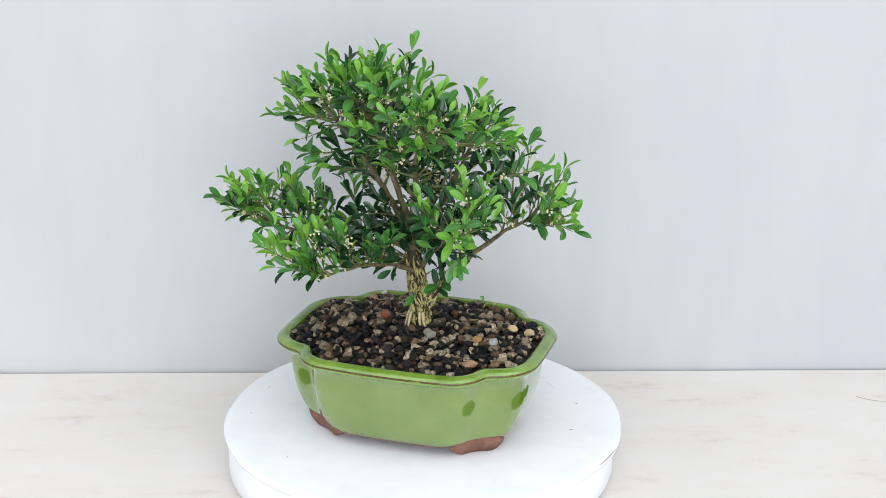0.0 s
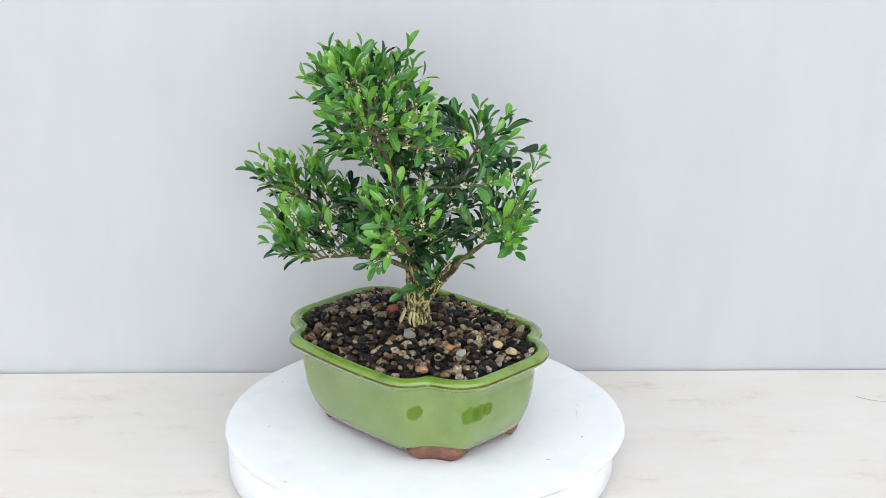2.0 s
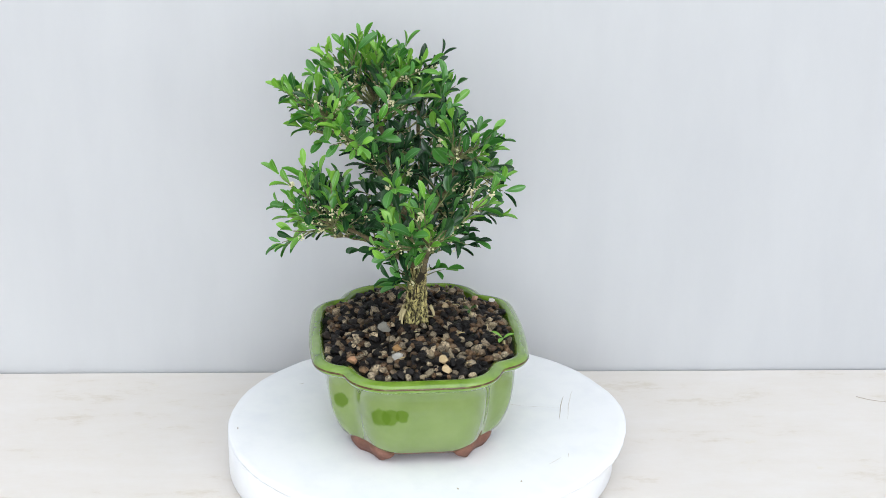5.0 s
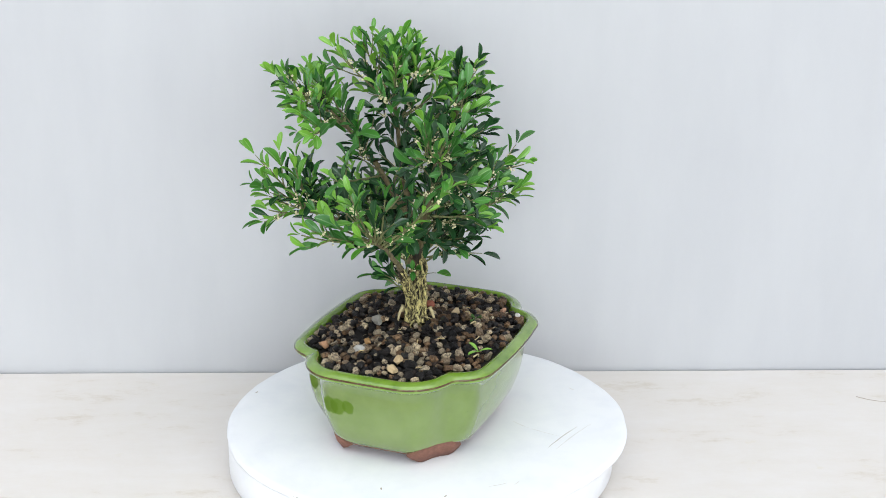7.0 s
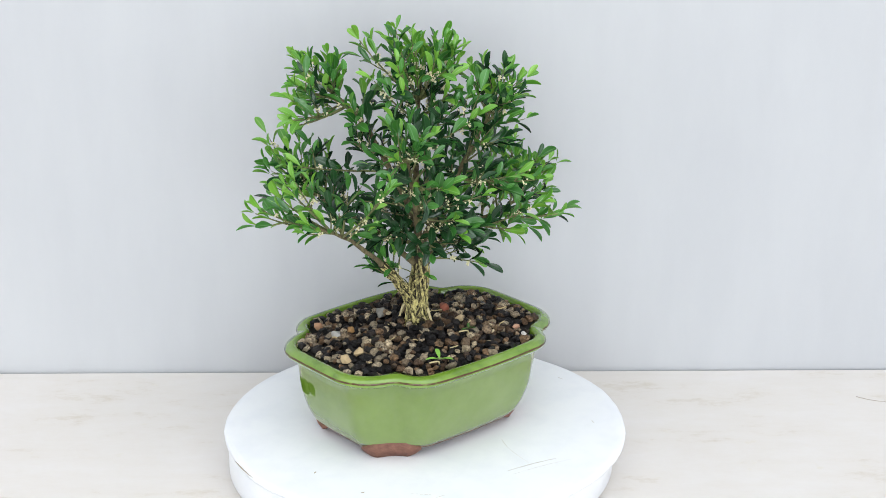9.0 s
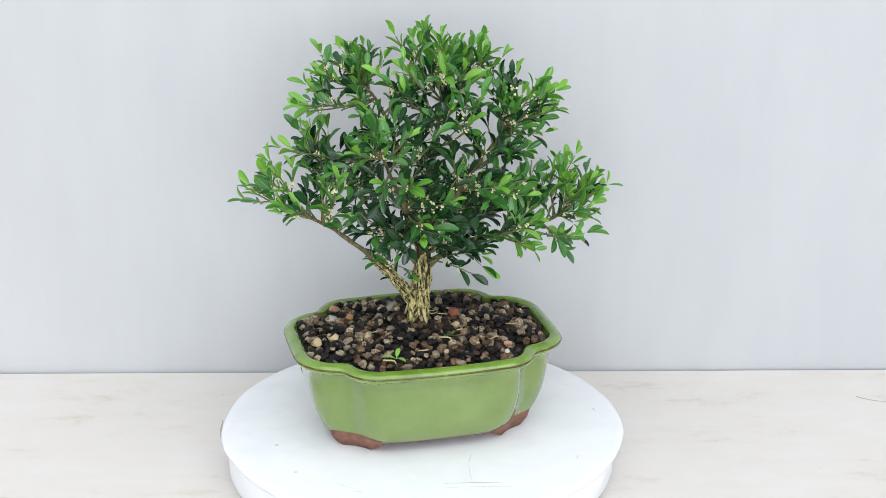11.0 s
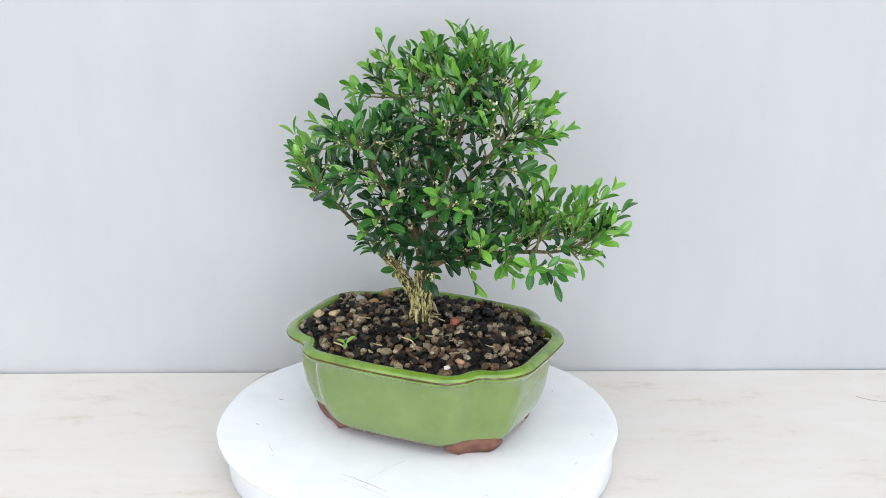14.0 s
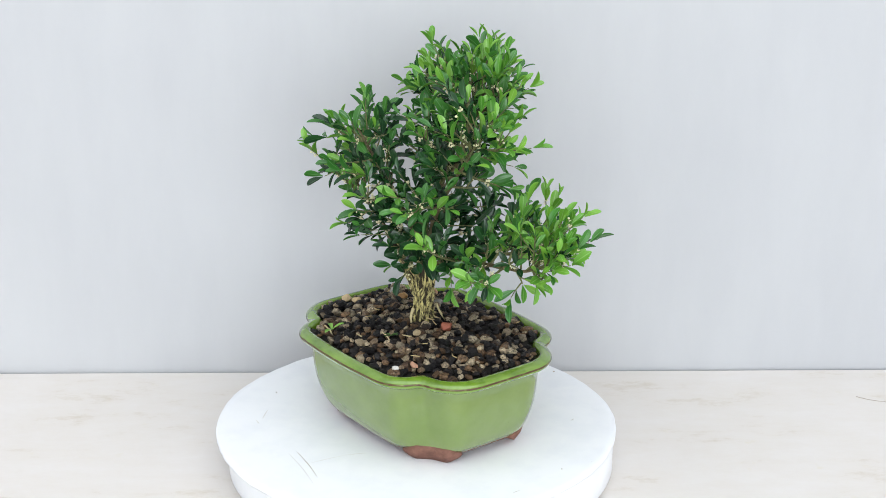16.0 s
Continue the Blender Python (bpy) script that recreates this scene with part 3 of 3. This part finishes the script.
    limbs.append(([(0.001, -0.005, 0.159), (0.008, -0.030, 0.179), (0.017, -0.059, 0.197), (0.026, -0.084, 0.211)], 0.0030,
                  [(0.031, -0.117, 0.208), (0.022, -0.116, 0.219), (0.034, -0.116, 0.238), (0.044, -0.108, 0.250), (0.049, -0.085, 0.253), (0.002, -0.086, 0.209),
                   (0.041, -0.073, 0.207), (0.015, -0.065, 0.208), (-0.006, -0.080, 0.240), (0.057, -0.083, 0.223), (0.052, -0.072, 0.237)]))
    limbs.append(([(-0.004, -0.003, 0.163), (-0.010, -0.009, 0.200), (-0.024, -0.017, 0.245), (-0.039, -0.023, 0.290)], 0.0042,
                  [(-0.029, -0.021, 0.324), (-0.065, -0.011, 0.313), (-0.034, -0.049, 0.326), (-0.015, -0.070, 0.322), (-0.079, -0.015, 0.309), (-0.087, -0.007, 0.306),
                   (-0.042, -0.057, 0.320), (-0.059, -0.032, 0.315), (-0.018, 0.006, 0.313), (-0.044, -0.007, 0.315), (-0.054, -0.042, 0.285), (-0.030, -0.001, 0.285),
                   (-0.002, -0.020, 0.322), (0.012, -0.015, 0.312), (0.025, -0.030, 0.302), (-0.008, 0.032, 0.285), (-0.020, 0.045, 0.275), (-0.045, 0.012, 0.297),
                   (-0.020, 0.020, 0.290), (-0.022, -0.008, 0.261), (-0.024, -0.017, 0.293)]))
    limbs.append(([(-0.006, -0.007, 0.190), (-0.003, -0.030, 0.230), (-0.001, -0.055, 0.263), (0.006, -0.073, 0.280)], 0.0034,
                  [(-0.005, -0.103, 0.306), (-0.010, -0.098, 0.290), (0.050, -0.082, 0.294), (0.066, -0.068, 0.265), (0.072, -0.068, 0.271), (0.094, -0.055, 0.249),
                   (-0.044, -0.073, 0.283), (-0.008, -0.092, 0.275), (0.038, -0.090, 0.291), (0.022, -0.059, 0.292), (0.035, -0.038, 0.283), (0.012, -0.084, 0.255),
                   (0.000, -0.050, 0.256), (0.030, -0.046, 0.254), (-0.032, -0.050, 0.250), (-0.030, -0.077, 0.268), (-0.002, -0.072, 0.292), (0.012, -0.072, 0.297)]))
    limbs.append(([(-0.005, -0.001, 0.175), (-0.026, 0.011, 0.213), (-0.049, 0.020, 0.245), (-0.067, 0.025, 0.271)], 0.0034,
                  [(-0.087, 0.027, 0.294), (-0.078, 0.023, 0.290), (-0.101, 0.034, 0.270), (-0.108, 0.029, 0.268), (-0.090, 0.020, 0.235), (-0.070, 0.000, 0.230), (-0.043, 0.045, 0.289), (-0.063, 0.048, 0.259), (-0.070, -0.004, 0.297),
                   (-0.031, 0.039, 0.257), (-0.047, 0.058, 0.221), (-0.045, 0.057, 0.230), (-0.040, 0.086, 0.225), (-0.020, 0.078, 0.235), (-0.050, 0.030, 0.282),
                   (-0.012, 0.020, 0.250), (-0.057, 0.037, 0.248), (-0.083, 0.026, 0.256)]))
    limbs.append(([(-0.002, -0.001, 0.171), (0.016, 0.005, 0.205), (0.032, 0.011, 0.235), (0.044, 0.014, 0.257)], 0.0032,
                  [(0.060, 0.018, 0.266), (0.046, 0.032, 0.255), (0.033, 0.001, 0.274), (0.059, 0.044, 0.235), (0.029, 0.049, 0.235), (0.057, -0.008, 0.257),
                   (0.016, 0.026, 0.270), (0.070, 0.022, 0.257), (0.009, 0.040, 0.210), (0.002, 0.030, 0.262), (0.009, 0.067, 0.226), (0.029, 0.053, 0.208),
                   (0.041, -0.005, 0.261), (0.012, 0.027, 0.222)]))
    twig_v, twig_f = [], []
    leaves, buds = [], []

    def shoot(a, b, c, radius, bare, young):
        """One leafy shoot along a bent line, with opposite leaf pairs."""
        n = 9
        line = [bezier(a, b, c, k / n) for k in range(n + 1)]
        tube(twig_v, twig_f, line, lambda s: radius * (1 - 0.6 * s), 5)
        length = sum((line[k + 1] - line[k]).length for k in range(n))
        gap = rng.uniform(0.0088, 0.0115)
        nodes = max(1, int(length * (1 - bare) / gap))
        spin = rng.uniform(0, 3.14)
        for k in range(nodes + 1):
            t = 1 - k * gap / length
            if t < bare:
                break
            p = bezier(a, b, c, t)
            w = (bezier(a, b, c, min(1, t + 0.05)) - bezier(a, b, c, t - 0.05)).normalized()
            side = w.orthogonal().normalized()
            side = Matrix.Rotation(spin + k * 1.57, 3, w) @ side
            open_ = radians(24 if k == 0 else 36 if k == 1 else 50) + rng.uniform(-0.2, 0.2)
            for s in (1, -1):
                if k > 1 and rng.random() < 0.30:
                    continue
                d = (w * math.cos(open_) + side * s * math.sin(open_) + Vector((0, 0, rng.uniform(-0.05, 0.30))))
                d += Vector([rng.uniform(-0.18, 0.18) for _ in range(3)])
                d.normalize()
                size = rng.uniform(0.0108, 0.0170) * rng.choice((0.9, 1.0, 1.0, 1.22)) * (0.82 if k == 0 else 1.0)
                up = (w * 0.7 + Vector((0, 0, 0.6)) - side * s * 0.3)
                # depth in the crown: inner leaves get darker colour as shade, besides their age
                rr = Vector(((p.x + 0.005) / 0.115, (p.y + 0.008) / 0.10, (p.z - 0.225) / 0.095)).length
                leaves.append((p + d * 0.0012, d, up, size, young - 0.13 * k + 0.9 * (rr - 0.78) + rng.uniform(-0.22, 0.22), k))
            if k > 0 and rng.random() < 0.36:
                buds.append((p + side * rng.choice((-1, 1)) * 0.0012, rng.uniform(0.65, 1.15)))

    for line_c, thick, tips in limbs:
        line = curve_points(line_c, 7)
        verts, faces = [], []
        tube(verts, faces, [p + Vector([noise.noise(p * 90 + Vector((k * 9, 0, 0))) * 0.0012 for k in range(3)]) for p in line],
             lambda s: thick * (0.78 - 0.58 * s) * (1 + 0.08 * math.sin(40 * s)), 9)
        part("branch", mesh_from("branch", verts, faces, [LIMB]), tree, "thin brownish woody branch")
        for tip in tips:
            tip = Vector(tip)
            best = min(range(len(line)), key=lambda k: (line[k] - tip).length + 0.35 * k / len(line) * (line[k] - tip).length)
            start = line[max(1, best - 3)]
            tip -= (tip - start).normalized() * (0.0130 if tip.z > 0.28 else 0.0125)
            d = tip - start
            bend = start + d * 0.55 + Vector((0, 0, -0.10 * d.length)) + Vector([rng.uniform(-0.06, 0.06) * d.length for _ in range(3)])
            shoot(start, bend, tip, 0.0010, 0.22, rng.uniform(0.75, 1.15))
            for _ in range(1 if tip.x > 0.06 else 2):
                t = rng.uniform(0.3, 0.85)
                p = bezier(start, bend, tip, t)
                w = d.normalized()
                out = Vector([rng.gauss(0, 1) for _ in range(3)])
                out = (out - w * out.dot(w)).normalized()
                e = p + (w * 0.7 + out * 0.75 + Vector((0, 0, 0.35))).normalized() * rng.uniform(0.012, 0.026)
                shoot(p, (p + e) / 2 + out * 0.002, e, 0.0006, 0.2, rng.uniform(0.25, 0.9))
        # older shoots close to the wood fill the heart of the crown, coloured darker for its shade
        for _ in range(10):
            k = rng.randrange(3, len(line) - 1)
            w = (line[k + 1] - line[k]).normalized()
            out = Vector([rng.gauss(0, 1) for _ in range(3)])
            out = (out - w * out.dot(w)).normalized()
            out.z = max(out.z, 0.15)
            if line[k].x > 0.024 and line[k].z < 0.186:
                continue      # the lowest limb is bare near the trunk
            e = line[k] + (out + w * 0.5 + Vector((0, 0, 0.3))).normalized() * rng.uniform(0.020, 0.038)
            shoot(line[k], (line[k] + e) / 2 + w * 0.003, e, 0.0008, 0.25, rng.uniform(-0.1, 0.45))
    for k in range(21):
        low = k < 8
        a = radians(95 + 15 * k) if low else 1.26 * k if k < 13 else radians(200 + 17 * (k - 13))
        a += rng.uniform(-0.15, 0.15)
        z = rng.uniform(0.156, 0.168) if low else rng.uniform(0.168, 0.182)
        p = Vector((-0.003 + 0.006 * math.cos(a), -0.002 + 0.006 * math.sin(a), z))
        e = p + Vector((math.cos(a), math.sin(a), rng.uniform(0.0, 0.5) + (0 if low else 0.3 if k < 13 else 0.5))).normalized() * (rng.uniform(0.022, 0.042) if k < 13 else rng.uniform(0.018, 0.030))
        shoot(p, (p + e) / 2 + Vector((0, 0, 0.003)), e, 0.0008, 0.3, rng.uniform(-0.1, 0.4))
    # old dark shoots round the fork hide the wood; the crown's shade is in their colour too
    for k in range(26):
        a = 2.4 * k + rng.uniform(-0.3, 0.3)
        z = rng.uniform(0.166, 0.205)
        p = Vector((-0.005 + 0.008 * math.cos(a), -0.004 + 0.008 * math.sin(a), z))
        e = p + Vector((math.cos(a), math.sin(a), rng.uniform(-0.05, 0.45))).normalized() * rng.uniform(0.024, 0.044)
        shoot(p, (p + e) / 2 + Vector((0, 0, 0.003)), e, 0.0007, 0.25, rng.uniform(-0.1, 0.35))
    # stray sprouts low on the trunk
    for a, c in (((0.004, -0.004, 0.152), (0.034, -0.003, 0.166)), ((0.010, -0.006, 0.150), (0.016, 0.012, 0.158)), ((0.0, -0.010, 0.140), (-0.003, -0.018, 0.143))):
        a, c = Vector(a), Vector(c)
        shoot(a, (a + c) / 2 + Vector((0, 0, 0.003)), c, 0.0005, 0.55, 0.6)
    tagged(part("twig_work", mesh_from("twig_work", twig_v, twig_f, [TWIG]), tree, "fine green-brown twigs"), kind="stuff")

    shapes = [leaf_template(rng.uniform(0.02, 0.16), rng.uniform(0.25, 0.6), rng.uniform(0.32, 0.41)) for _ in range(6)]
    grades = (LEAF_OLD_SHADED, LEAF_MID, LEAF_NEW)
    meshes = {(i, g): mesh_from("leaf", *shapes[i][:2], [grades[g]], uvs=shapes[i][2]) for i in range(6) for g in range(3)}
    joined = {g: ([], [], []) for g in range(3)}
    single = 0
    for p, d, up, size, age_shade, k in leaves:
        # colour grade from leaf age and painted inner shade together
        g = 2 if age_shade > 0.72 else 1 if age_shade > 0.32 else 0
        x = d.cross(up).normalized()
        z = x.cross(d)
        m = Matrix(((x.x, d.x, z.x), (x.y, d.y, z.y), (x.z, d.z, z.z))).to_4x4()
        m = Matrix.Translation(p) @ m @ Matrix.Rotation(rng.uniform(-0.5, 0.5), 4, "Y") @ Matrix.Diagonal((size, size, size, 1))
        i = rng.randrange(6)
        if k == 1 and single < 300:
            part("leaf", meshes[i, g], tree, m=m)
            single += 1
        else:
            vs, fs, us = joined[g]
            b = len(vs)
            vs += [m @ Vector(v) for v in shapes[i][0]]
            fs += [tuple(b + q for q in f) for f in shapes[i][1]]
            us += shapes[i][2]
    for g, label in ((0, "old and inner glossy leaves, darkened as if in shade"), (1, "mid green glossy leaves"), (2, "bright young leaves")):
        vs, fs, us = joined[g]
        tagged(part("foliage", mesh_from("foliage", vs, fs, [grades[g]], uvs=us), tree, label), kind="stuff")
    clumps = []
    for _ in range(4):
        bm = bmesh.new()
        for _ in range(rng.randint(8, 12)):
            c = Vector([rng.gauss(0, 0.0014) for _ in range(3)])
            bmesh.ops.create_icosphere(bm, subdivisions=1, radius=rng.uniform(0.0006, 0.0010), matrix=Matrix.Translation(c))
        clumps.append(bm_mesh("flower_bud", bm, BUD, True))
    rng.shuffle(buds)
    for p, s in buds[:300]:
        part("flower_bud", rng.choice(clumps), tree, m=Matrix.LocRotScale(p, Euler([rng.uniform(0, 6) for _ in range(3)]), Vector((s, s, s))))
    return tree


build_room()
build_table()
TURNTABLE = build_turntable()
POT = build_pot()
TREE = build_tree()
GRAVEL = build_gravel()
SEEDLINGS = [build_seedling(0.048, 0.044, 0.010, 2, SEEDLING, "tiny bright green seedling lying on the gravel"),
             build_seedling(-0.001, 0.040, 0.006, 5, MOSS, "small dark green moss tuft on the gravel")]


def motions():
    for thing in (TURNTABLE, POT, TREE, GRAVEL, *SEEDLINGS):
        walk(thing, [(0.5 * k, pose(0, 0, 0, 0, 0, TURN * 0.5 * k)) for k in range(33)])


motions()
